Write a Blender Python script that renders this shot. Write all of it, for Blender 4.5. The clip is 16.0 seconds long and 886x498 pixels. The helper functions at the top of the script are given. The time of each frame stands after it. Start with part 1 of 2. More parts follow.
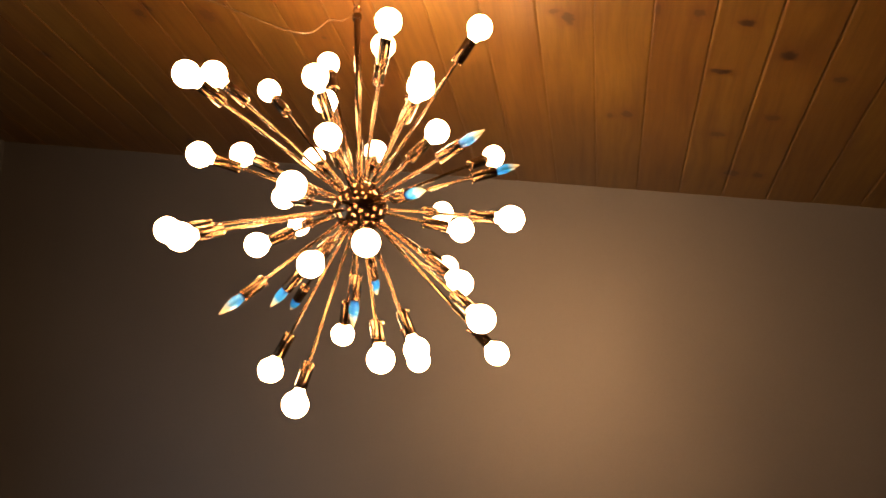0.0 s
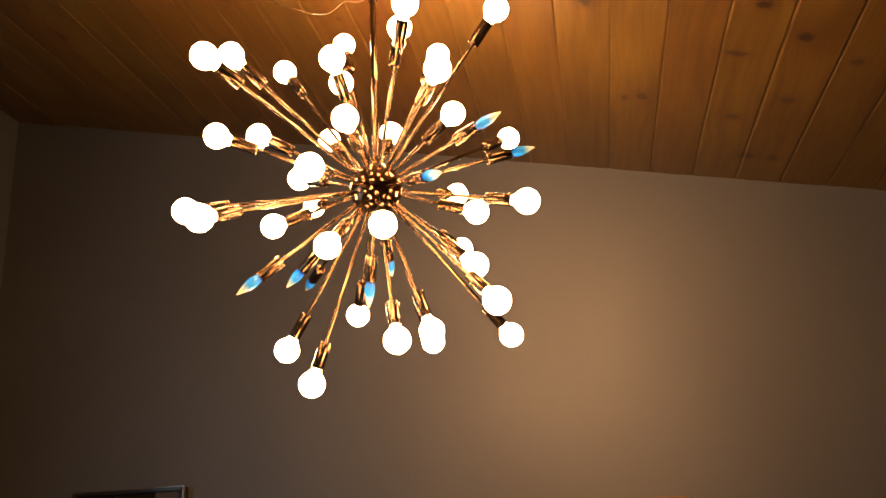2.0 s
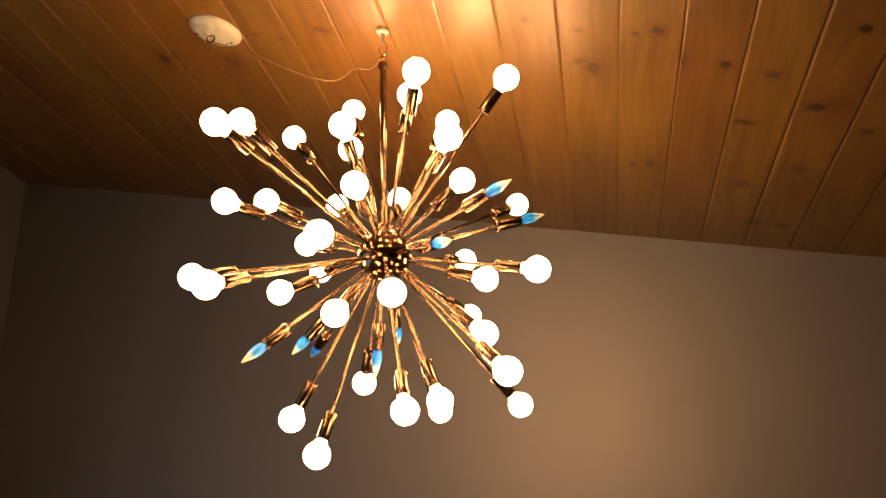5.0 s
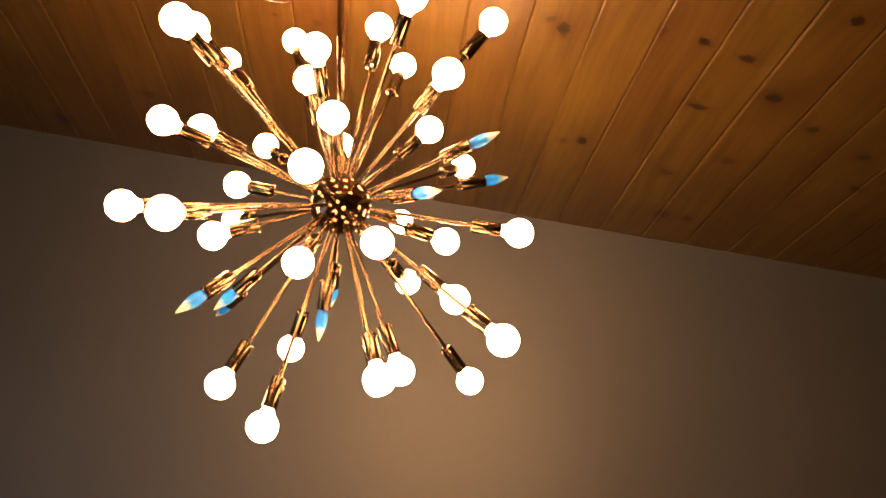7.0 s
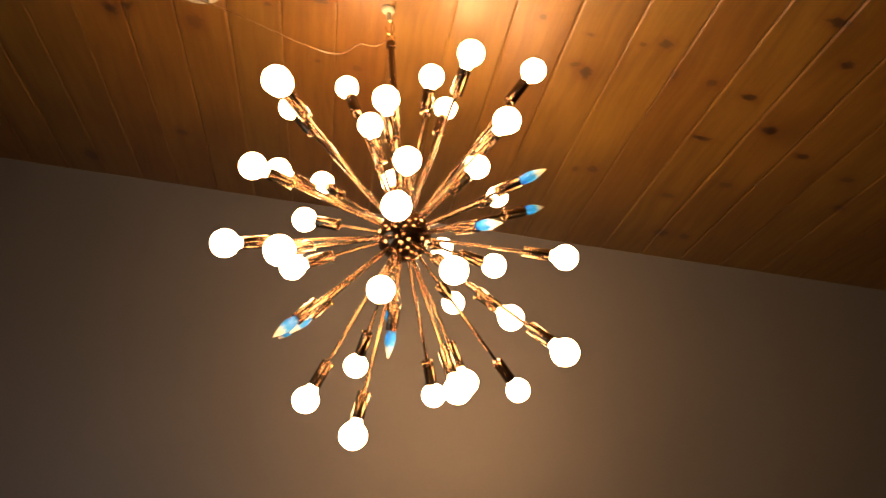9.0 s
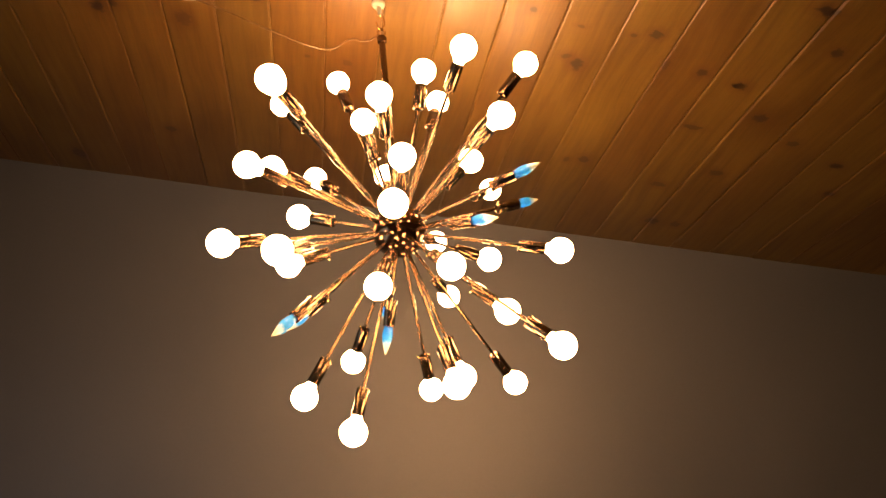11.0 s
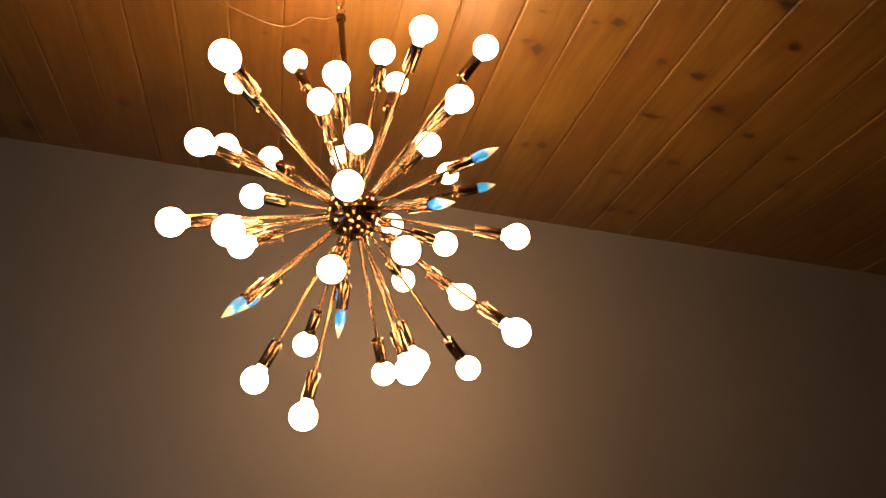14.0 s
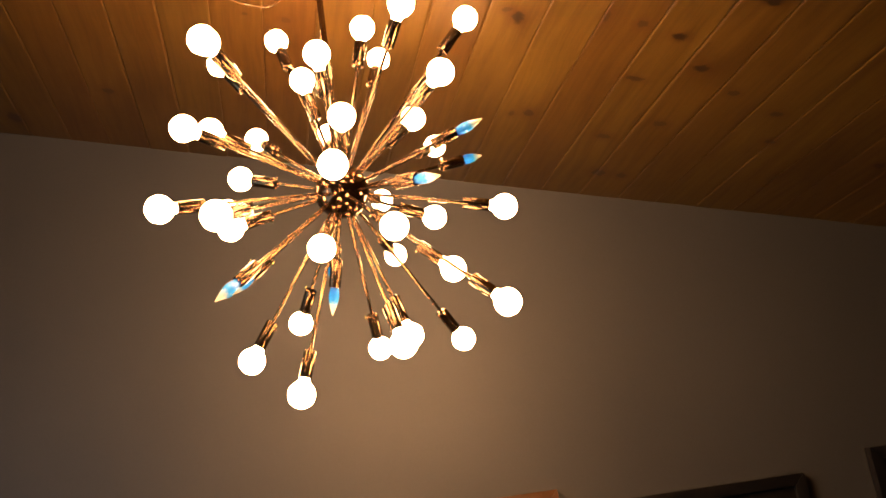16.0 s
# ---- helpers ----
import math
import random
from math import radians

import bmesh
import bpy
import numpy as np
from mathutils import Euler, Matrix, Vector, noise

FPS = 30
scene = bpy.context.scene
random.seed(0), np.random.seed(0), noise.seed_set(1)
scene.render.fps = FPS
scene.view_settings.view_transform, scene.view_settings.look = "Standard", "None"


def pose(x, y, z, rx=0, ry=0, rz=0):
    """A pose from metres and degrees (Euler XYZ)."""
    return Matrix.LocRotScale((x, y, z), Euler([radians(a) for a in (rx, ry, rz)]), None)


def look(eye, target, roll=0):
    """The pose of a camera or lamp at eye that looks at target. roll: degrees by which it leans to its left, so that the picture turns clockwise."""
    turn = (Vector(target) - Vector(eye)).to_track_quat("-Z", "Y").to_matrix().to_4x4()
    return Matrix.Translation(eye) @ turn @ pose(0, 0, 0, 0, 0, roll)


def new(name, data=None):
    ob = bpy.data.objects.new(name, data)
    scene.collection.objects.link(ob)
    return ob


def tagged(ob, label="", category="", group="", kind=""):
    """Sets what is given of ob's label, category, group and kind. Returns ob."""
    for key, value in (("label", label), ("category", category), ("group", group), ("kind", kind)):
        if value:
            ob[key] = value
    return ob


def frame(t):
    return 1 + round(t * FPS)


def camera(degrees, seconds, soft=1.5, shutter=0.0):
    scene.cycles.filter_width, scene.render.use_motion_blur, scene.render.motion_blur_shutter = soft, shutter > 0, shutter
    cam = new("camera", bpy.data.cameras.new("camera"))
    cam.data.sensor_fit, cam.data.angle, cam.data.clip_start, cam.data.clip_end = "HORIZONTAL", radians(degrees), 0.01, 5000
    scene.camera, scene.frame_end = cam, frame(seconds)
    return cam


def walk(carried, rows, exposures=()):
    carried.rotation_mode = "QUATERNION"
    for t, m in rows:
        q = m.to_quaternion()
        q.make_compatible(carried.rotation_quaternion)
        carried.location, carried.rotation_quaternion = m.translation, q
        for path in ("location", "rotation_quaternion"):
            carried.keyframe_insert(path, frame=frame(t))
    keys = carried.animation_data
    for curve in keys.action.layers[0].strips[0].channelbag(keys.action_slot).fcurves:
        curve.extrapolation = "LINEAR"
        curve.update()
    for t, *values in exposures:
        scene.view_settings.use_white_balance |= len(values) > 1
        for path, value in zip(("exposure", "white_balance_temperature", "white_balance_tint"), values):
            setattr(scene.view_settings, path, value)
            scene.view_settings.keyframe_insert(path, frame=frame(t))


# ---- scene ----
# ---- camera ----
cam = camera(51.42, 16.0, soft=1.5, shutter=0.5)
PATH = [
    (0, -0.0278, 0.222, 1.5911, 108.564, 2.53, 9.33),
    (0.5, -0.0378, 0.2053, 1.5826, 109.744, 1.84, 10.044),
    (1, -0.0331, 0.198, 1.5982, 109.34, 2.226, 10.47),
    (1.5, -0.0266, 0.1967, 1.5965, 108.953, 2.707, 10.171),
    (2, -0.0374, 0.2131, 1.5896, 107.433, 2.188, 9.817),
    (2.5, -0.0428, 0.2163, 1.5992, 106.994, 2.314, 9.521),
    (3, -0.0515, 0.224, 1.5984, 108.04, 2.759, 8.441),
    (3.5, -0.0441, 0.2028, 1.61, 109.307, 2.979, 9.542),
    (3.7, -0.0335, 0.1907, 1.6165, 109.194, 3.678, 10.604),
    (5.8, -0.1053, 0.3322, 1.6034, 112.203, -0.171, 7.805),
    (6, -0.1385, 0.3652, 1.6093, 112.219, 1.091, 5.796),
    (6.5, -0.2647, 0.3736, 1.6102, 108.109, 3.785, -1.789),
    (7, -0.3569, 0.3769, 1.6252, 110.06, 1.985, -4.827),
    (7.5, -0.4022, 0.3054, 1.5867, 110.054, 5.492, -6.517),
    (8, -0.4895, 0.2385, 1.5936, 109.091, 5.168, -8.509),
    (8.5, -0.5151, 0.2147, 1.5936, 108.235, 6.425, -8.487),
    (9, -0.5426, 0.2259, 1.5913, 110.847, 4.39, -7.097),
    (9.2, -0.5493, 0.2136, 1.5864, 110.869, 3.539, -7.097),
    (11.3, -0.5583, 0.2215, 1.6098, 109.629, 5.794, -7.580),
    (11.5, -0.5494, 0.2184, 1.6125, 109.377, 5.403, -7.475),
    (12, -0.542, 0.2175, 1.6106, 109.338, 5.812, -8.602),
    (12.5, -0.5363, 0.2212, 1.6087, 109.334, 6.269, -9.073),
    (13, -0.5327, 0.222, 1.6086, 108.669, 5.515, -9.834),
    (13.5, -0.542, 0.2281, 1.6118, 108.572, 5.2, -10.421),
    (14, -0.5504, 0.231, 1.6113, 108.612, 5.354, -10.391),
    (14.5, -0.545, 0.2391, 1.6096, 108.427, 5.578, -10.306),
    (15, -0.5481, 0.2348, 1.6184, 108.735, 5.961, -10.527),
    (15.5, -0.5385, 0.228, 1.6181, 107.993, 6.735, -10.068),
    (16, -0.5377, 0.2174, 1.611, 106.847, 8.095, -9.601),
]
walk(cam, [(t, pose(x, y, z, rx, ry, rz)) for t, x, y, z, rx, ry, rz in PATH])

# ---- world and exposure ----
# Dusk outside: a dim blue sky that enters by a window in the west wall.
world = bpy.data.worlds.new("world")
scene.world = world
world.use_nodes = True
sky = world.node_tree.nodes.new("ShaderNodeTexSky")
sky.sky_type, sky.sun_disc = "NISHITA", False
sky.sun_elevation, sky.sun_rotation = radians(12), radians(150)
world.node_tree.nodes["Background"].inputs["Strength"].default_value = 0.06
world.node_tree.links.new(sky.outputs[0], world.node_tree.nodes["Background"].inputs["Color"])
# the sky's light through the window's opening
daylight = bpy.data.lights.new("window_daylight", "AREA")
daylight.shape, daylight.size, daylight.size_y = "RECTANGLE", 1.18, 1.08
daylight.energy, daylight.color = 5.5, (0.55, 0.80, 1.0)
new("window_daylight", daylight).matrix_basis = look((-2.0, 1.1, 1.75), (0.5, 1.1, 1.75))
LAMP_COLOUR, LAMP_STRENGTH = (1.0, 0.50, 0.21), 108.0
scene.view_settings.exposure = 0.0

# ---- plan, in metres ----
HUB = Vector((-0.3853, 1.6710, 2.1722))
PITCH = math.atan(0.2547)            # the ceiling falls to the east
CEIL_0 = 2.5346                       # its height at x = 0


def ceil_z(x):
    return CEIL_0 - 0.2547 * x


WEST, EAST, SOUTH = -1.944, 3.4, -6.5
GABLE_A = Vector((-1.415, 2.7829))    # two points on the gable wall's face
GABLE_B = Vector((1.025, 2.4227))


def gable_y(x):
    k = (x - GABLE_A.x) / (GABLE_B.x - GABLE_A.x)
    return GABLE_A.y + k * (GABLE_B.y - GABLE_A.y)


GABLE_TURN = math.degrees(math.atan2(GABLE_B.y - GABLE_A.y, GABLE_B.x - GABLE_A.x))


# ---- materials ----
def material(name):
    m = bpy.data.materials.new(name)
    m.use_nodes = True
    return m, m.node_tree.nodes, m.node_tree.links, m.node_tree.nodes["Principled BSDF"]


def coords(nodes, links, scale=(1, 1, 1)):
    tc = nodes.new("ShaderNodeTexCoord")
    mp = nodes.new("ShaderNodeMapping")
    mp.inputs["Scale"].default_value = scale
    links.new(tc.outputs["Object"], mp.inputs["Vector"])
    return mp.outputs[0]


def noise_tex(nodes, links, vec, scale, detail=4.0, rough=0.55):
    n = nodes.new("ShaderNodeTexNoise")
    n.inputs["Scale"].default_value, n.inputs["Detail"].default_value, n.inputs["Roughness"].default_value = scale, detail, rough
    links.new(vec, n.inputs["Vector"])
    return n.outputs["Fac"]


def ramp(nodes, links, fac, stops):
    r = nodes.new("ShaderNodeValToRGB")
    el = r.color_ramp.elements
    while len(el) < len(stops):
        el.new(0.5)
    for e, (p, c) in zip(el, stops):
        e.position, e.color = p, (*c, 1)
    links.new(fac, r.inputs["Fac"])
    return r.outputs["Color"]


def mixed(nodes, links, a, b, fac, mode="MIX"):
    m = nodes.new("ShaderNodeMix")
    m.data_type, m.blend_type = "RGBA", mode
    for sock, val in ((m.inputs["Factor"], fac), (m.inputs["A"], a), (m.inputs["B"], b)):
        if hasattr(val, "is_linked"):
            links.new(val, sock)
        elif isinstance(val, tuple):
            sock.default_value = (*val, 1)
        else:
            sock.default_value = val
    return m.outputs["Result"]


def number(nodes, links, op, a, b=0.0):
    m = nodes.new("ShaderNodeMath")
    m.operation = op
    for sock, val in ((m.inputs[0], a), (m.inputs[1], b)):
        if hasattr(val, "is_linked"):
            links.new(val, sock)
        else:
            sock.default_value = val
    return m.outputs[0]


def bumped(nodes, links, bsdf, height, strength, distance):
    b = nodes.new("ShaderNodeBump")
    b.inputs["Strength"].default_value, b.inputs["Distance"].default_value = strength, distance
    links.new(height, b.inputs["Height"])
    links.new(b.outputs[0], bsdf.inputs["Normal"])


def plaster(name, colour):
    m, nd, lk, p = material(name)
    v = coords(nd, lk)
    blotch = noise_tex(nd, lk, v, 1.7, 5)
    fine = noise_tex(nd, lk, v, 160, 3)
    dark = tuple(c * 0.86 for c in colour)
    c = ramp(nd, lk, blotch, ((0.3, dark), (0.7, colour)))
    lk.new(mixed(nd, lk, c, ramp(nd, lk, fine, ((0.2, (0.9, 0.9, 0.9)), (0.8, (1, 1, 1)))), 1.0, "MULTIPLY"), p.inputs["Base Color"])
    p.inputs["Roughness"].default_value = 0.57
    p.inputs["Specular IOR Level"].default_value = 0.9
    roller = noise_tex(nd, lk, v, 70, 4)
    bumped(nd, lk, p, roller, 0.12, 0.001)
    return m


def knotty_pine(name, knots=()):
    """Varnished pine; grain along y, every board with its own figure, and the larger knots where they sit."""
    m, nd, lk, p = material(name)
    geo = nd.new("ShaderNodeNewGeometry")
    tc = nd.new("ShaderNodeTexCoord")
    shift = nd.new("ShaderNodeCombineXYZ")
    for i, k in ((0, 37.0), (1, 61.0), (2, 17.0)):
        lk.new(number(nd, lk, "MULTIPLY", geo.outputs["Random Per Island"], k), shift.inputs[i])
    add = nd.new("ShaderNodeVectorMath")
    add.operation = "ADD"
    lk.new(tc.outputs["Object"], add.inputs[0])
    lk.new(shift.outputs[0], add.inputs[1])
    # warp the grain
    warp = nd.new("ShaderNodeTexNoise")
    warp.inputs["Scale"].default_value, warp.inputs["Detail"].default_value = 2.2, 2
    lk.new(add.outputs[0], warp.inputs["Vector"])
    wv = nd.new("ShaderNodeVectorMath")
    wv.operation = "MULTIPLY_ADD"
    lk.new(warp.outputs["Color"], wv.inputs[0])
    wv.inputs[1].default_value = (0.05, 0.0, 0.05)
    lk.new(add.outputs[0], wv.inputs[2])
    mp = nd.new("ShaderNodeMapping")
    mp.inputs["Scale"].default_value = (1, 0.045, 1)
    lk.new(wv.outputs[0], mp.inputs["Vector"])
    grain = noise_tex(nd, lk, mp.outputs[0], 70, 5, 0.6)
    fibre = noise_tex(nd, lk, mp.outputs[0], 420, 3, 0.6)
    patch = noise_tex(nd, lk, add.outputs[0], 3.0, 3)
    c = ramp(nd, lk, grain, ((0.25, (0.056, 0.027, 0.0038)), (0.5, (0.097, 0.056, 0.0086)), (0.75, (0.130, 0.082, 0.0150))))
    c = mixed(nd, lk, c, ramp(nd, lk, fibre, ((0.3, (0.86, 0.84, 0.80)), (0.7, (1, 1, 1)))), 0.6, "MULTIPLY")
    c = mixed(nd, lk, c, ramp(nd, lk, patch, ((0.3, (0.74, 0.68, 0.60)), (0.65, (1, 1, 1)))), 0.8, "MULTIPLY")
    tone = ramp(nd, lk, geo.outputs["Random Per Island"], ((0.0, (1.0, 0.84, 0.66)), (0.35, (0.86, 0.84, 0.80)), (0.7, (1.06, 1.08, 0.92)), (1.0, (0.98, 0.90, 0.76))))
    c = mixed(nd, lk, c, tone, 1.0, "MULTIPLY")
    # knots: an oval with a soft, uneven rim
    edge = noise_tex(nd, lk, tc.outputs["Object"], 85, 4)
    for x, y, rx, ry, depth in knots:
        mk = nd.new("ShaderNodeMapping")
        mk.vector_type = "POINT"
        mk.inputs["Location"].default_value = (-x / rx, -y / (1.25 * ry), 0)
        mk.inputs["Scale"].default_value = (1 / rx, 1 / (1.25 * ry), 0)
        lk.new(tc.outputs["Object"], mk.inputs["Vector"])
        ln = nd.new("ShaderNodeVectorMath")
        ln.operation = "LENGTH"
        lk.new(mk.outputs[0], ln.inputs[0])
        d = number(nd, lk, "ADD", ln.outputs["Value"], number(nd, lk, "MULTIPLY", number(nd, lk, "SUBTRACT", edge, 0.46), 1.5))
        halo = nd.new("ShaderNodeMapRange")
        halo.inputs["From Min"].default_value, halo.inputs["From Max"].default_value = 0.9, 2.3
        halo.inputs["To Min"].default_value, halo.inputs["To Max"].default_value = 0.6, 0.0
        lk.new(d, halo.inputs["Value"])
        c = mixed(nd, lk, c, (0.062, 0.024, 0.0035), halo.outputs[0])
        mr = nd.new("ShaderNodeMapRange")
        mr.inputs["From Min"].default_value, mr.inputs["From Max"].default_value = 0.72, 1.02
        mr.inputs["To Min"].default_value, mr.inputs["To Max"].default_value = depth, 0.0
        lk.new(d, mr.inputs["Value"])
        c = mixed(nd, lk, c, (0.010, 0.0045, 0.002), mr.outputs[0])
    lk.new(c, p.inputs["Base Color"])
    p.inputs["Roughness"].default_value = 0.45
    p.inputs["Coat Weight"].default_value, p.inputs["Coat Roughness"].default_value = 0.3, 0.36
    bumped(nd, lk, p, grain, 0.15, 0.001)
    return m


def metal(name, colour, rough, drawn=0.0):
    """Metal with faint tarnish."""
    m, nd, lk, p = material(name)
    v = coords(nd, lk)
    n = noise_tex(nd, lk, v, 25, 4)
    dark = tuple(c * 0.78 for c in colour)
    lk.new(ramp(nd, lk, n, ((0.35, dark), (0.6, colour))), p.inputs["Base Color"])
    p.inputs["Roughness"].default_value = rough
    p.inputs["Metallic"].default_value = 1.0
    if drawn:
        # drawn or turned along its axis: lights run lengthwise
        tg = nd.new("ShaderNodeTangent")
        tg.direction_type, tg.axis = "RADIAL", "Z"
        lk.new(tg.outputs[0], p.inputs["Tangent"])
        p.inputs["Anisotropic"].default_value, p.inputs["Anisotropic Rotation"].default_value = drawn, 0.25
    return m


def painted(name, colour, rough, speck=0.9, scale=60):
    m, nd, lk, p = material(name)
    n = noise_tex(nd, lk, coords(nd, lk), scale, 4)
    lk.new(ramp(nd, lk, n, ((0.3, tuple(c * speck for c in colour)), (0.7, colour))), p.inputs["Base Color"])
    p.inputs["Roughness"].default_value = rough
    return m


def lit_glass():
    m, nd, lk, p = material("lit_opal_glass")
    p.inputs["Base Color"].default_value = (0.85, 0.82, 0.76, 1)
    p.inputs["Roughness"].default_value = 0.2
    p.inputs["Emission Color"].default_value = (*LAMP_COLOUR, 1)
    p.inputs["Emission Strength"].default_value = LAMP_STRENGTH
    return m


def dipped_glass():
    """Unlit flame bulb: blue lacquer on the body that runs out to a cream tip."""
    m, nd, lk, p = material("blue_dipped_glass")
    tc = nd.new("ShaderNodeTexCoord")
    sep = nd.new("ShaderNodeSeparateXYZ")
    lk.new(tc.outputs["Object"], sep.inputs[0])
    streak = noise_tex(nd, lk, tc.outputs["Object"], 180, 3)
    h = number(nd, lk, "ADD", number(nd, lk, "DIVIDE", sep.outputs["Z"], 0.046), number(nd, lk, "MULTIPLY", number(nd, lk, "SUBTRACT", streak, 0.5), 0.35))
    c = ramp(nd, lk, h, ((0.0, (0.008, 0.04, 0.22)), (0.12, (0.012, 0.16, 0.72)), (0.52, (0.018, 0.25, 0.82)), (0.70, (0.28, 0.48, 0.66)), (0.86, (0.72, 0.68, 0.54))))
    lk.new(c, p.inputs["Base Color"])
    p.inputs["Roughness"].default_value = 0.18
    p.inputs["Subsurface Weight"].default_value = 0.3
    p.inputs["Subsurface Radius"].default_value = (0.01, 0.01, 0.01)
    return m


def clear_glass():
    m, nd, lk, p = material("window_glass")
    p.inputs["Transmission Weight"].default_value = 1.0
    p.inputs["Roughness"].default_value = 0.02
    p.inputs["IOR"].default_value = 1.45
    return m


# knots that stand out, in the ceiling's own x and y: place, half sizes, darkness
KNOTS = (
    (-0.649, 1.717, 0.012, 0.009, 0.85), (-0.623, 1.737, 0.014, 0.018, 0.95),
    (-0.505, 2.108, 0.015, 0.015, 0.95), (-0.542, 2.125, 0.008, 0.010, 0.75),
    (-0.219, 1.795, 0.019, 0.014, 0.95), (-0.389, 1.681, 0.013, 0.011, 0.90),
    (-0.331, 1.878, 0.025, 0.008, 0.90), (-0.112, 1.864, 0.015, 0.011, 0.90),
    (-0.305, 1.699, 0.017, 0.011, 0.90), (-0.511, 1.594, 0.014, 0.011, 0.90),
    (-0.249, 2.362, 0.020, 0.018, 0.90), (-0.306, 2.157, 0.020, 0.012, 0.75),
    (-0.188, 2.356, 0.016, 0.014, 0.80), (-0.263, 1.438, 0.026, 0.010, 0.90),
    (-0.194, 1.541, 0.015, 0.011, 0.90), (-0.742, 1.596, 0.008, 0.008, 0.80),
)
FAR_KNOTS = (
    (0.014, 1.918, 0.015, 0.011, 0.90), (0.064, 2.045, 0.014, 0.011, 0.85),
    (-1.413, 1.854, 0.020, 0.022, 0.60), (-1.803, 2.630, 0.022, 0.026, 0.90),
    (-1.590, 1.876, 0.016, 0.016, 0.85), (-1.075, 1.899, 0.013, 0.009, 0.60),
    (-1.159, 1.904, 0.007, 0.005, 0.80), (-1.312, 1.732, 0.009, 0.006, 0.85),
    (-1.257, 1.739, 0.009, 0.006, 0.90), (-1.154, 1.693, 0.020, 0.009, 0.80),
    (-1.998, 2.139, 0.018, 0.016, 0.85), (-1.554, 1.852, 0.012, 0.010, 0.75),
    (0.220, 1.640, 0.016, 0.012, 0.90), (0.360, 2.067, 0.016, 0.012, 0.90),
    (-0.648, 1.616, 0.009, 0.004, 0.70), (-0.549, 1.611, 0.007, 0.005, 0.75),
    (-0.462, 1.680, 0.007, 0.016, 0.65), (-0.206, 2.050, 0.018, 0.012, 0.80),
    (-1.512, 2.370, 0.016, 0.014, 0.80),
)
PLASTER = plaster("satin_grey_paint", (0.056, 0.062, 0.072))
PINE = knotty_pine("knotty_pine", KNOTS + FAR_KNOTS)
# invented floor colour, dark so that little light bounces up
LOW_BOUNCE_FLOOR = painted("low_bounce_floor", (0.075, 0.055, 0.042), 0.95, 0.6, 400)
BRASS = metal("polished_brass", (0.160, 0.110, 0.064), 0.15, 1.0)
SOCKET_BRASS = metal("socket_brass", (0.155, 0.110, 0.068), 0.15, 1.0)
CAP_BRASS = metal("bright_brass", (0.70, 0.50, 0.26), 0.1)
DARK_BRASS = metal("aged_brass", (0.20, 0.125, 0.075), 0.13)
WHITE = painted("white_enamel", (0.62, 0.60, 0.53), 0.4)
IVORY = painted("aged_ivory_plastic", (0.25, 0.26, 0.21), 0.45, 0.8, 40)
BLACK = painted("black_lacquer", (0.012, 0.012, 0.013), 0.3, 0.7)
SCREEN = painted("black_glass", (0.006, 0.006, 0.008), 0.06, 0.9, 4)
# grey that stands in for a reflection in the black glass
REFLECTION_GREY = painted("reflection_grey", (0.05, 0.05, 0.055), 0.2, 0.8, 5)
SILVER = metal("brushed_silver", (0.75, 0.75, 0.76), 0.2)
WALNUT = painted("stained_wood", (0.17, 0.075, 0.028), 0.45, 0.6, 25)
PRINT = painted("dark_print", (0.014, 0.013, 0.012), 0.4, 0.4, 9)
CORD = painted("gold_cord", (0.17, 0.115, 0.060), 0.22, 0.5, 120)
OPAL = lit_glass()
DIPPED = dipped_glass()
GLASS = clear_glass()
# for the unseen east and south walls, dark to hold down bounced light
LOW_BOUNCE_BROWN = painted("low_bounce_brown", (0.055, 0.034, 0.022), 0.5, 0.6, 6)
DARKHOLE = painted("black_bakelite", (0.02, 0.018, 0.016), 0.5)


# ---- mesh helpers ----
def mesh_of(name, bm, mat, smooth=False):
    me = bpy.data.meshes.new(name)
    bmesh.ops.recalc_face_normals(bm, faces=bm.faces)
    bm.to_mesh(me)
    bm.free()
    me.materials.append(mat)
    if smooth:
        for f in me.polygons:
            f.use_smooth = True
        me.set_sharp_from_angle(angle=radians(38))
    return me


def part(name, bm, mat, parent, label="", m=None, smooth=True):
    """One mesh object under a thing or a part; bm may be a bmesh or a ready mesh."""
    me = bm if isinstance(bm, bpy.types.Mesh) else mesh_of(name, bm, mat, smooth)
    ob = new(name, me)
    ob.parent = parent
    if m is not None:
        ob.matrix_basis = m
    return tagged(ob, label)


def thing(name, m, label, category, group="", kind=""):
    ob = new(name)
    ob.empty_display_size = 0.05
    ob.matrix_basis = m
    return tagged(ob, label, category, group, kind)


def box(bm, lo, hi, bevel=0.0, seg=2):
    c = [(a + b) / 2 for a, b in zip(lo, hi)]
    s = [b - a for a, b in zip(lo, hi)]
    made = bmesh.ops.create_cube(bm, size=1, matrix=Matrix.LocRotScale(c, None, s))
    if bevel:
        edges = list({e for v in made["verts"] for e in v.link_edges})
        bmesh.ops.bevel(bm, geom=edges, offset=bevel, segments=seg, affect="EDGES", profile=0.5)
    return bm


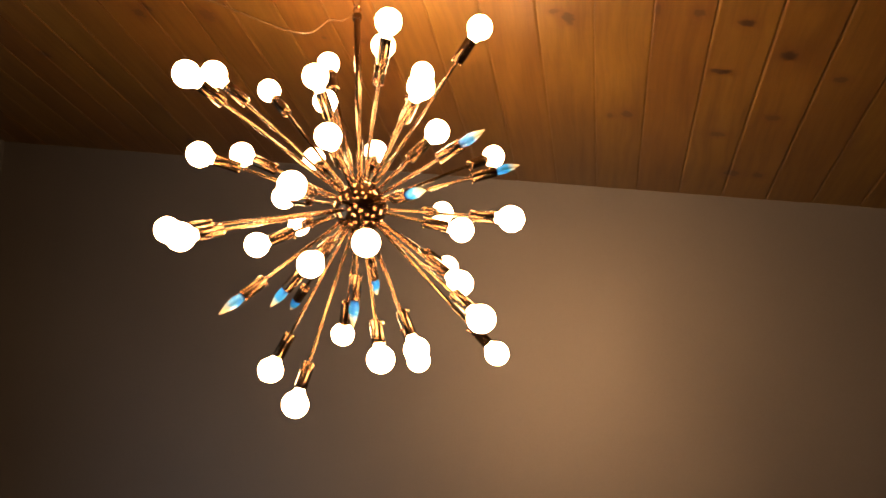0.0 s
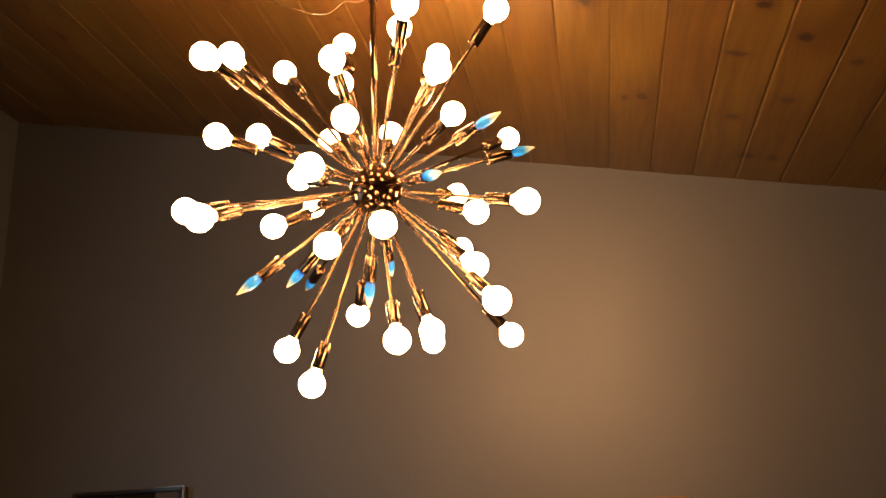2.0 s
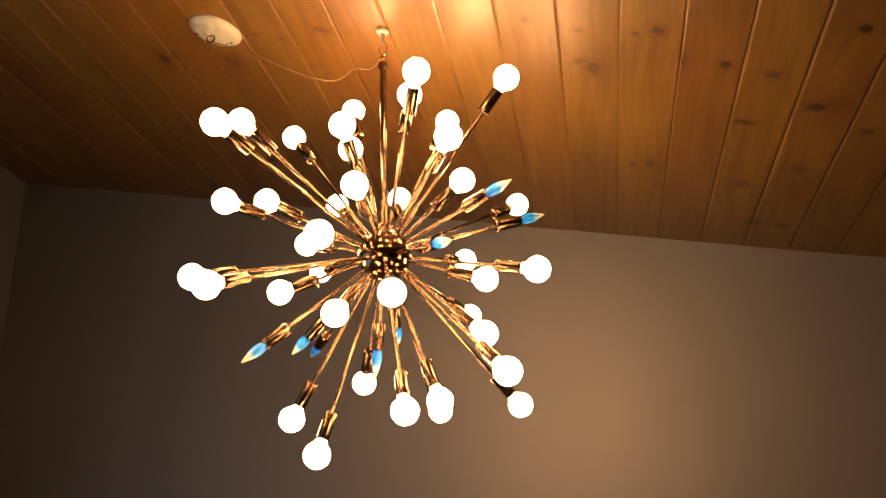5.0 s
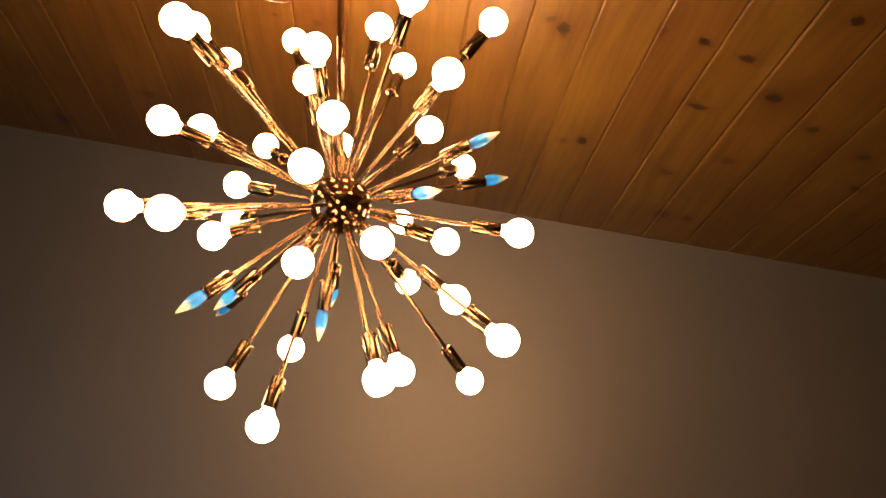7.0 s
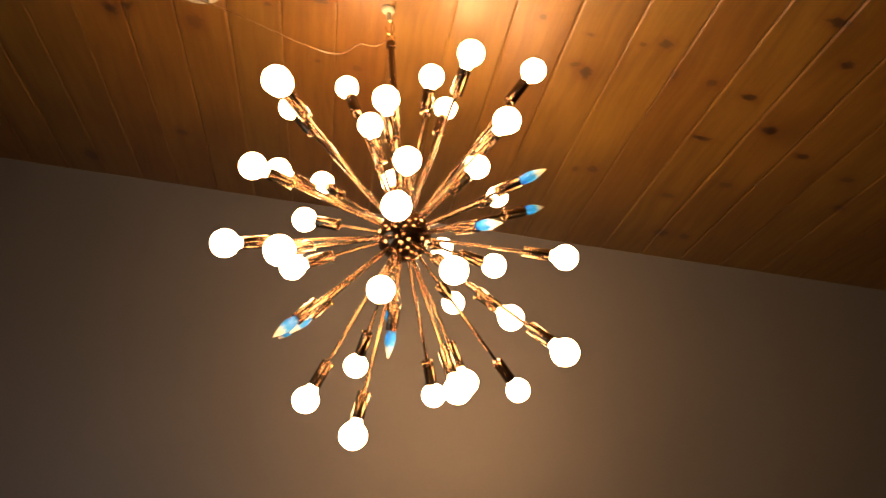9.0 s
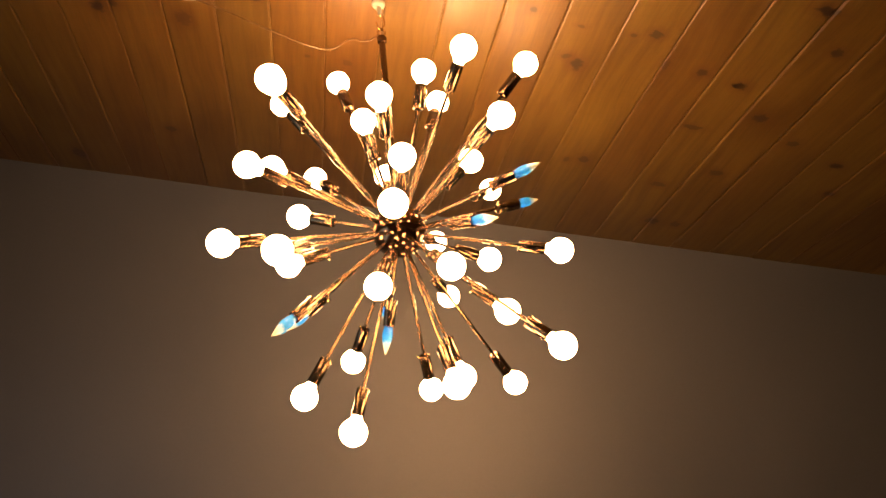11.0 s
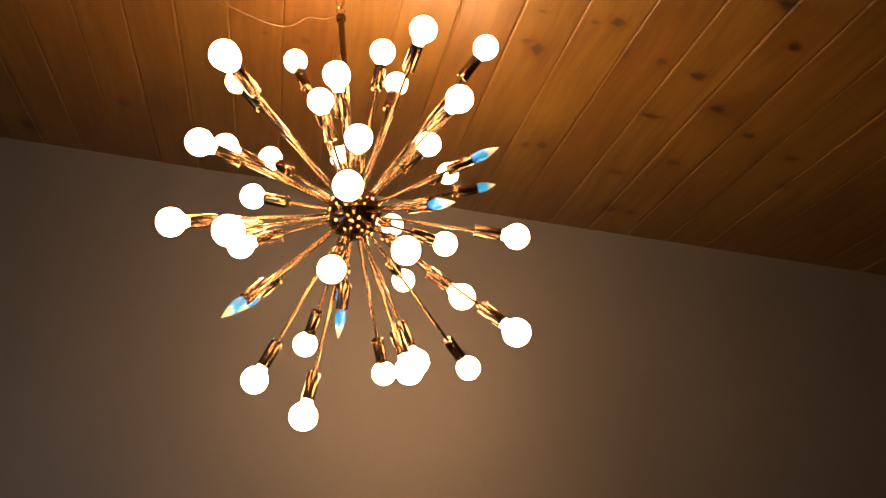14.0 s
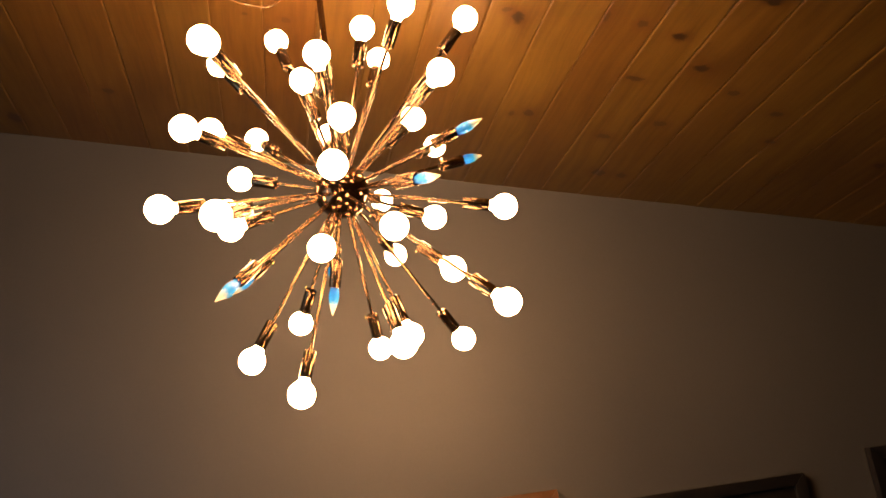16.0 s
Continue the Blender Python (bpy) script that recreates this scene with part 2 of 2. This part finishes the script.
def lathe(profile, sides=24):
    """A turned solid about z from (radius, height) pairs; a radius of 0 closes an end."""
    bm = bmesh.new()
    rings = []
    for r, z in profile:
        if r <= 1e-6:
            rings.append([bm.verts.new((0, 0, z))])
        else:
            rings.append([bm.verts.new((r * math.cos(2 * math.pi * i / sides), r * math.sin(2 * math.pi * i / sides), z)) for i in range(sides)])
    for a, b in zip(rings, rings[1:]):
        for i in range(sides):
            j = (i + 1) % sides
            if len(a) == 1 and len(b) == 1:
                continue
            if len(a) == 1:
                bm.faces.new((a[0], b[j], b[i]))
            elif len(b) == 1:
                bm.faces.new((a[i], a[j], b[0]))
            else:
                bm.faces.new((a[i], a[j], b[j], b[i]))
    return bm


def tube(points, radius, sides=8, closed=False):
    """A round bar along a line of points."""
    bm = bmesh.new()
    pts = [Vector(p) for p in points]
    n = len(pts)
    rings = []
    side = None
    for i, p in enumerate(pts):
        a = pts[(i - 1) % n] if closed or i > 0 else p
        b = pts[(i + 1) % n] if closed or i < n - 1 else p
        t = (b - a).normalized()
        if side is None:
            side = t.orthogonal().normalized()
        side = (side - t * side.dot(t)).normalized()
        up = t.cross(side)
        rings.append([bm.verts.new(p + radius * (side * math.cos(2 * math.pi * k / sides) + up * math.sin(2 * math.pi * k / sides))) for k in range(sides)])
    for a, b in list(zip(rings, rings[1:])) + ([(rings[-1], rings[0])] if closed else []):
        for k in range(sides):
            j = (k + 1) % sides
            bm.faces.new((a[k], a[j], b[j], b[k]))
    if not closed:
        bm.faces.new(rings[0][::-1])
        bm.faces.new(rings[-1])
    return bm


def prism(outline, lo, hi, axis):
    """A closed outline in two axes, pushed out along the third."""
    bm = bmesh.new()

    def put(u, v, w):
        return bm.verts.new((w, u, v) if axis == "x" else (u, w, v) if axis == "y" else (u, v, w))
    a = [put(u, v, lo) for u, v in outline]
    b = [put(u, v, hi) for u, v in outline]
    bm.faces.new(a)
    bm.faces.new(b[::-1])
    for i in range(len(a)):
        j = (i + 1) % len(a)
        bm.faces.new((a[i], a[j], b[j], b[i]))
    return bm


def setting(name, bm, mat, label, category, m=None, smooth=False):
    ob = new(name, mesh_of(name, bm, mat, smooth))
    if m is not None:
        ob.matrix_basis = m
    return tagged(ob, label, category, kind="structure")


# ---- the room ----
# gable wall: a slab turned with the gable's line; its top runs above the boards
def gable_wall():
    bm = bmesh.new()
    lo, hi = [], []
    n = Vector((-(GABLE_B - GABLE_A).y, (GABLE_B - GABLE_A).x)).normalized() * 0.15
    xs = (WEST - 0.4, EAST + 0.4)
    ring = []
    for x in xs:
        f = Vector((x, gable_y(x)))
        k = f + n
        ring.append([bm.verts.new((q.x, q.y, z)) for q, z in ((f, 0), (k, 0), (k, ceil_z(k.x) + 0.1), (f, ceil_z(f.x) + 0.1))])
    a, b = ring
    bm.faces.new(a)
    bm.faces.new(b[::-1])
    for i in range(4):
        j = (i + 1) % 4
        bm.faces.new((a[i], a[j], b[j], b[i]))
    return bm


setting("wall_north", gable_wall(), PLASTER, "satin blue-grey painted gable wall under the sloping ceiling", "wall")
# west wall with the window that lets the evening in
WIN = (0.45, 1.75, 1.15, 2.35)        # y from, y to, z from, z to


def joined(pieces):
    bm = bmesh.new()
    for p in pieces:
        tmp = bpy.data.meshes.new("tmp")
        p.to_mesh(tmp)
        p.free()
        bm.from_mesh(tmp)
        bpy.data.meshes.remove(tmp)
    return bm


def west_wall():
    far, top = gable_y(WEST) + 0.3, ceil_z(WEST) + 0.1
    spans = ((SOUTH - 0.15, WIN[0], 0, top), (WIN[1], far, 0, top), (WIN[0], WIN[1], 0, WIN[2]), (WIN[0], WIN[1], WIN[3], top))
    return joined([prism(((y0, z0), (y1, z0), (y1, z1), (y0, z1)), WEST - 0.15, WEST, "x") for y0, y1, z0, z1 in spans])


setting("wall_west", west_wall(), PLASTER, "tall blue-grey painted side wall with a window", "wall")
far = gable_y(EAST) + 0.3
# east and south walls are out of view; added dark so they bounce little
setting("wall_east", prism(((SOUTH - 0.15, 0), (far, 0), (far, ceil_z(EAST) + 0.1), (SOUTH - 0.15, ceil_z(EAST) + 0.1)), EAST, EAST + 0.15, "x"), LOW_BOUNCE_BROWN, "unseen low eaves wall kept dark to cut bounced light", "wall")

setting("wall_south", prism(((WEST - 0.15, 0), (EAST + 0.15, 0), (EAST + 0.15, ceil_z(EAST) + 0.1), (WEST - 0.15, ceil_z(WEST) + 0.1)), SOUTH - 0.15, SOUTH, "y"), LOW_BOUNCE_BROWN, "unseen plain wall kept dark to cut bounced light", "wall")
win = thing("window_1", pose(WEST - 0.075, (WIN[0] + WIN[1]) / 2, WIN[2], 0, 0, 90), "white framed window with dim evening light outside", "window", kind="structure")
W2, WH = (WIN[1] - WIN[0]) / 2, WIN[3] - WIN[2]
for lo, hi in (((-W2, -0.03, 0), (-W2 + 0.06, 0.03, WH)), ((W2 - 0.06, -0.03, 0), (W2, 0.03, WH)), ((-W2 + 0.06, -0.03, 0), (W2 - 0.06, 0.03, 0.06)), ((-W2 + 0.06, -0.03, WH - 0.06), (W2 - 0.06, 0.03, WH)), ((-0.02, -0.025, 0.06), (0.02, 0.025, WH - 0.06))):
    part("window_frame", box(bmesh.new(), lo, hi, 0.004, 1), WHITE, win, smooth=False)
for x0, x1 in ((-W2 + 0.06, -0.02), (0.02, W2 - 0.06)):
    pane = part("pane", box(bmesh.new(), (x0, -0.003, 0.06), (x1, 0.003, WH - 0.06)), GLASS, win, smooth=False)
    pane.visible_shadow = False

# unseen floor that closes the room, kept dark against bounce
bm = box(bmesh.new(), (WEST - 0.15, SOUTH - 0.15, -0.12), (EAST + 0.15, gable_y(WEST) + 0.3, -0.02))
setting("floor", bm, LOW_BOUNCE_FLOOR, "unseen floor, dark brown to cut bounced light", "floor")


# ceiling: pine boards side by side with chamfered edges, built in its own sloping plane
def ceiling():
    bm = bmesh.new()
    groove, thick = 0.0040, 0.018
    seams = [-0.683 + 0.1074 * k for k in range(0, 38)]
    left = [-0.683 - 0.1100 * k for k in range(1, 24)]
    seams = sorted(left + seams)
    y0, y1 = SOUTH - 0.2, 4.0
    rng = random.Random(5)
    for a, b in zip(seams, seams[1:]):
        if b < -2.85 or a > 3.2:
            continue
        drop = rng.uniform(-0.0006, 0.0006)
        g = groove * rng.uniform(0.8, 1.25)
        prof = ((a + 0.0002, thick), (a + 0.0002, 0.38 * g), (a + g, drop), (b - g, drop), (b - 0.0002, 0.38 * g), (b - 0.0002, thick))
        ra = [bm.verts.new((x, y0, z)) for x, z in prof]
        rb = [bm.verts.new((x, y1, z)) for x, z in prof]
        for i in range(len(prof)):
            j = (i + 1) % len(prof)
            bm.faces.new((ra[i], ra[j], rb[j], rb[i]))
        bm.faces.new(ra[::-1])
        bm.faces.new(rb)
    # backing behind the boards
    box(bm, (-2.9, y0, thick + 0.002), (3.3, y1, thick + 0.06))
    return bm


CEIL = pose(0, 0, 0, 0, math.degrees(PITCH), 0) @ Matrix.Translation((0, 0, 2.4562))
setting("ceiling", ceiling(), PINE, "sloping ceiling of varnished knotty pine boards", "ceiling", CEIL)


# ---- the chandelier ----
lamp = thing("chandelier", Matrix.Translation(HUB), "brass starburst chandelier with lit globe bulbs and unlit blue bulbs", "chandelier")

# turned parts that repeat share one mesh each
SOCKET = mesh_of("socket", lathe(((0.0038, 0.0), (0.0088, 0.0), (0.0098, 0.0006), (0.0102, 0.0016), (0.0102, 0.0450), (0.0099, 0.0460), (0.0090, 0.0460), (0.0088, 0.0400), (0.0, 0.0400)), 28), SOCKET_BRASS, True)
SCREW = mesh_of("set_screw", lathe(((0.0, 0.0), (0.0013, 0.0), (0.0013, 0.0012), (0.0021, 0.0014), (0.0021, 0.0026), (0.0016, 0.0030), (0.0, 0.0030)), 10), CAP_BRASS, True)


def globe_profile():
    r = 0.0212
    pts = [(0.0, -0.0300), (0.0078, -0.0300), (0.0082, -0.0238)]
    a0 = math.asin(0.0105 / r)
    n = 18
    for i in range(n + 1):
        a = a0 + (math.pi - a0) * i / n
        pts.append((r * math.sin(a) if i < n else 0.0, -r * math.cos(a)))
    return pts


GLOBE = mesh_of("bulb", lathe(globe_profile(), 28), OPAL, True)
FLAME = mesh_of("flame_bulb", lathe(((0.0, -0.010), (0.0066, -0.010), (0.0068, 0.0), (0.0074, 0.004), (0.0086, 0.009), (0.0092, 0.014), (0.0091, 0.019), (0.0082, 0.025), (0.0066, 0.031), (0.0048, 0.0365), (0.0032, 0.041), (0.0017, 0.0455), (0.0005, 0.0485), (0.0, 0.049)), 20), DIPPED, True)

# bulb centres from the hub: bearing and height in degrees, distance in metres
LONG_ARMS = (
    (-125.4, 21.3, 0.369), (-21.8, 46.3, 0.368), (-126.0, -20.5, 0.361), (132.4, 70.9, 0.363),
    (-158.1, -72.2, 0.357), (38.1, -42.6, 0.355), (-33.6, -44.3, 0.360), (45.1, 28.5, 0.352),
)
MIDDLE_ARMS = (
    (126.5, 13.7, 0.337), (-137.5, 35.1, 0.328), (-64.2, 43.3, 0.326), (-153.5, -11.0, 0.323),
    (165.1, 55.2, 0.338), (166.8, -56.3, 0.318), (37.7, 65.5, 0.322), (-62.8, -68.0, 0.315),
    (73.9, -48.9, 0.311), (-153.1, 15.3, 0.283), (-44.1, 72.8, 0.289), (68.3, 15.2, 0.293),
    (-54.4, 22.0, 0.278), (-10.4, -13.8, 0.275), (-97.8, -12.8, 0.272), (129.2, 40.6, 0.274),
    (114.3, -41.5, 0.267), (11.6, -70.8, 0.269), (64.2, -10.5, 0.264),
)
SHORT_ARMS = (
    (-101.0, 46.2, 0.238), (-173.1, 28.6, 0.238), (-2.8, -42.5, 0.229), (-73.7, -34.8, 0.226),
    (90.1, 51.3, 0.212), (-139.4, 71.0, 0.201), (178.6, -14.5, 0.194), (2.5, 43.0, 0.192),
    (154.0, 20.3, 0.197), (-91.9, 16.8, 0.186), (-114.6, -46.4, 0.185), (22.8, -10.7, 0.183),
)
# unlit blue flame bulbs: the middle of the glass
BLUE_ARMS = (
    (-23.5, 15.8, 0.234), (17.5, 16.6, 0.270), (-46.4, -11.5, 0.176), (-159.4, -39.7, 0.270),
    (116.1, -68.8, 0.178), (152.1, -31.0, 0.228), (95.4, -27.5, 0.191), (126.8, -13.2, 0.352),
)


def aim(bearing, height):
    b, h = radians(bearing), radians(height)
    return Vector((math.cos(h) * math.cos(b), math.cos(h) * math.sin(b), math.sin(h)))


arm_rng = random.Random(11)
HUB_R = 0.046


def arm(bearing, height, reach, flame):
    """One rod from the hub, with its socket and bulb; local z runs outwards."""
    way = aim(bearing, height)
    turn = way.to_track_quat("Z", "Y").to_matrix().to_4x4() @ pose(0, 0, 0, 0, 0, arm_rng.uniform(0, 360))
    mouth = reach - (0.017 if flame else 0.0255)
    base = mouth - 0.0455
    rod = lathe(((0.0, HUB_R - 0.012), (0.0029, HUB_R - 0.012), (0.0029, base + 0.004), (0.0, base + 0.004)), 14)
    ob = part("arm", rod, BRASS, lamp, m=turn)
    part("set_screw", SCREW, BRASS, ob, m=Matrix.Translation((0.0098, 0, base + 0.0032)) @ pose(0, 0, 0, 0, 90, 0))
    part("socket", SOCKET, BRASS, ob, m=Matrix.Translation((0, 0, base)))
    if flame:
        part("flame_bulb", FLAME, DIPPED, ob, "unlit flame bulb dipped blue with a cream tip", Matrix.Translation((0, 0, mouth)))
    else:
        part("bulb", GLOBE, OPAL, ob, "glowing warm white globe bulb", Matrix.Translation((0, 0, reach)))


for b, h, r in LONG_ARMS + MIDDLE_ARMS + SHORT_ARMS:
    arm(b, h, r, False)
for b, h, r in BLUE_ARMS:
    arm(b, h, r, True)

# hub: a brass ball with a rim where its halves meet, and small cap screws
bm = lathe([(0.0, -HUB_R)] + [(HUB_R * math.sin(math.pi * i / 24), -HUB_R * math.cos(math.pi * i / 24)) for i in range(1, 12)] + [(HUB_R, -0.0015), (HUB_R + 0.0012, -0.001), (HUB_R + 0.0012, 0.001), (HUB_R, 0.0015)] + [(HUB_R * math.sin(math.pi * i / 24), -HUB_R * math.cos(math.pi * i / 24)) for i in range(13, 24)] + [(0.0, HUB_R)], 40)
hub = part("hub", bm, DARK_BRASS, lamp, "aged brass ball hub")
CAP = mesh_of("cap_screw", lathe(((0.0019, -0.002), (0.0019, 0.0005), (0.0015, 0.0010), (0.0008, 0.0011), (0.0, 0.0007)), 12), DARK_BRASS, True)
for i in range(24):
    z = 1 - 2 * (i + 0.5) / 24
    b = i * 137.508
    way = aim(b, math.degrees(math.asin(z)))
    part("cap_screw", CAP, BRASS, hub, m=Matrix.Translation(way * HUB_R) @ way.to_track_quat("Z", "Y").to_matrix().to_4x4())

# stem, its cap and the loop on top
TOP = 2.559 - HUB.z
part("stem", lathe(((0.0, HUB_R - 0.006), (0.0058, HUB_R - 0.006), (0.0058, TOP - 0.012), (0.0085, TOP - 0.012), (0.0090, TOP - 0.009), (0.0090, TOP - 0.003), (0.0070, TOP), (0.0, TOP)), 20), BRASS, lamp)
part("stem_collar", lathe(((0.0058, HUB_R - 0.004), (0.0110, HUB_R - 0.003), (0.0110, HUB_R + 0.008), (0.0080, HUB_R + 0.013), (0.0058, HUB_R + 0.013)), 20), BRASS, lamp)


def ring(radius, wire, sides=24):
    return tube([(radius * math.cos(2 * math.pi * i / sides), 0, radius * math.sin(2 * math.pi * i / sides)) for i in range(sides)], wire, 8, True)


part("loop", ring(0.0070, 0.0016), CAP_BRASS, lamp, m=Matrix.Translation((0, 0, TOP + 0.0075)))

# ---- swag hook over the stem ----
hx, hy = HUB.x, HUB.y
swag = thing("ceiling_hook", Matrix.Translation((hx, hy, ceil_z(hx))), "small white swag hook screwed into the pine ceiling", "hook")
tilt = pose(0, 0, 0, 0, math.degrees(PITCH), 0)
part("hook_plate", lathe(((0.0, -0.0105), (0.0060, -0.0105), (0.0100, -0.0090), (0.0125, -0.0055), (0.0125, -0.002), (0.0118, 0.001), (0.0, 0.001)), 24), IVORY, swag, m=tilt)
z_low = HUB.z + TOP + 0.0165 - ceil_z(hx)
part("shank", lathe(((0.0, -0.009), (0.0044, -0.009), (0.0042, -0.020), (0.0030, -0.028), (0.0, -0.028)), 14), IVORY, swag)
mid, rad = (-0.027 + z_low) / 2, (-0.027 - z_low) / 2
part("hook", tube([(0.5 * rad * math.sin(a), 0, mid + rad * math.cos(a)) for a in [math.pi * k / 8 for k in range(0, 13)]], 0.0015, 8), CAP_BRASS, swag, "thin brass hook")

# ---- round canopy plate at the ceiling box ----
PLATE = (-1.400, 1.729)
plate = thing("ceiling_plate", CEIL @ Matrix.Translation((*PLATE, -0.001)), "round off-white cover plate with a hook over the ceiling's wiring box", "cover plate")
part("cover", lathe(((0.0, -0.014), (0.016, -0.0138), (0.036, -0.0115), (0.0485, -0.0075), (0.0540, -0.003), (0.0545, 0.001), (0.0, 0.001)), 40), IVORY, plate)
part("hook", ring(0.0080, 0.0018, 20), DARK_BRASS, plate, "brass ring hook", Matrix.Translation((-0.004, 0.0, -0.0215)))
for dx, dy, lng in ((0.018, 0.030, 0.005), (0.028, 0.026, 0.005), (-0.040, 0.004, 0.009)):
    z = -0.0118 if dx > 0 else -0.0106
    part("slot", box(bmesh.new(), (-lng / 2, -0.002, -0.001), (lng / 2, 0.002, 0.001), 0.0006, 1), DARKHOLE, plate, "dark screw slot", Matrix.Translation((dx, dy, z)), smooth=False)

# ---- the cord that swags from the plate to the stem ----
a = Vector((HUB.x - 0.006, HUB.y, 2.562))
b = CEIL @ Vector((PLATE[0] - 0.004, PLATE[1], -0.029))
pts = []
N = 60
for i in range(N + 1):
    s = i / N
    p = a.lerp(b, s)
    p.z -= 0.385 * s * (1 - s) ** 2.1
    p.z += 0.020 * math.exp(-((s - 0.14) / 0.06) ** 2)
    p.y += 0.004 * math.sin(9 * s)
    pts.append(p)
cord = new("power_cord", mesh_of("power_cord", tube(pts, 0.0012, 8), CORD, True))
tagged(cord, "thin gold cord drooping from cover plate to chandelier stem", "cord")


# ---- what hangs on the gable wall ----
def on_gable(x, z, lift=0.0):
    n = Vector(((GABLE_B - GABLE_A).y, -(GABLE_B - GABLE_A).x)).normalized() * lift
    return Matrix.Translation((x + n.x, gable_y(x) + n.y, z)) @ pose(0, 0, 0, 0, 0, GABLE_TURN)


def framed(name, x0, x1, top, tall, depth, border, frame_mat, panel_mat, label, category, bezel=None):
    """A flat frame on the wall: four mitred bars round a panel. Local x along the wall, -y into the room."""
    k = math.cos(radians(GABLE_TURN))
    wide = (x1 - x0) / k
    ob = thing(name, on_gable((x0 + x1) / 2, top - tall, 0.0015), label, category)
    h = wide / 2
    for ends in (((-h, 0), (h, 0), (h - border, border), (-h + border, border)), ((-h, tall), (-h + border, tall - border), (h - border, tall - border), (h, tall)), ((-h, 0), (-h + border, border), (-h + border, tall - border), (-h, tall)), ((h, 0), (h, tall), (h - border, tall - border), (h - border, border))):
        bm = prism(ends, -depth, 0, "y")
        bmesh.ops.bevel(bm, geom=[e for e in bm.edges], offset=0.002, segments=2, affect="EDGES", profile=0.5)
        part("frame_bar", bm, frame_mat, ob)
    part("panel", box(bmesh.new(), (-h + border * 0.6, -depth * 0.55, border * 0.6), (h - border * 0.6, -0.002, tall - border * 0.6)), panel_mat, ob, smooth=False)
    if bezel:
        # silver edge; the top strip covers only the stretch where a highlight runs
        strips = (((h * 0.5, -depth - 0.002, tall - 0.002), (h + 0.002, -depth + 0.004, tall + 0.004)), ((h + 0.0005, -depth - 0.002, -0.003), (h + 0.004, -depth + 0.004, tall + 0.004)))
        for lo, hi in strips:
            part("edge_strip", box(bmesh.new(), lo, hi, 0.0008, 1), bezel, ob, "thin silver strip for the edge highlight", smooth=False)
        # reflection on the right quarter of the glass, built as a lighter strip
        part("reflection_strip", box(bmesh.new(), (h * 0.5, -depth * 0.8, border), (h - border * 0.6, -depth * 0.56, tall - border)), REFLECTION_GREY, ob, "grey strip standing in for a reflection in the black glass", smooth=False)
    return ob


framed("wooden_frame", -0.62, 0.156, 1.662, 0.50, 0.042, 0.055, WALNUT, PRINT, "brown stained wooden picture frame hanging on the grey wall", "picture frame")
framed("framed_screen", -1.576, -1.204, 1.756, 0.30, 0.030, 0.012, BLACK, SCREEN, "black glass panel with a silver edge highlight on the grey wall", "screen", SILVER)
framed("black_frame", 0.27, 0.780, 1.615, 0.42, 0.030, 0.03, BLACK, PRINT, "black picture frame hanging on the grey wall", "picture frame")
framed("black_frame", 0.960, 1.38, 1.652, 0.42, 0.030, 0.03, BLACK, PRINT, "black picture frame near the low side of the gable wall", "picture frame")
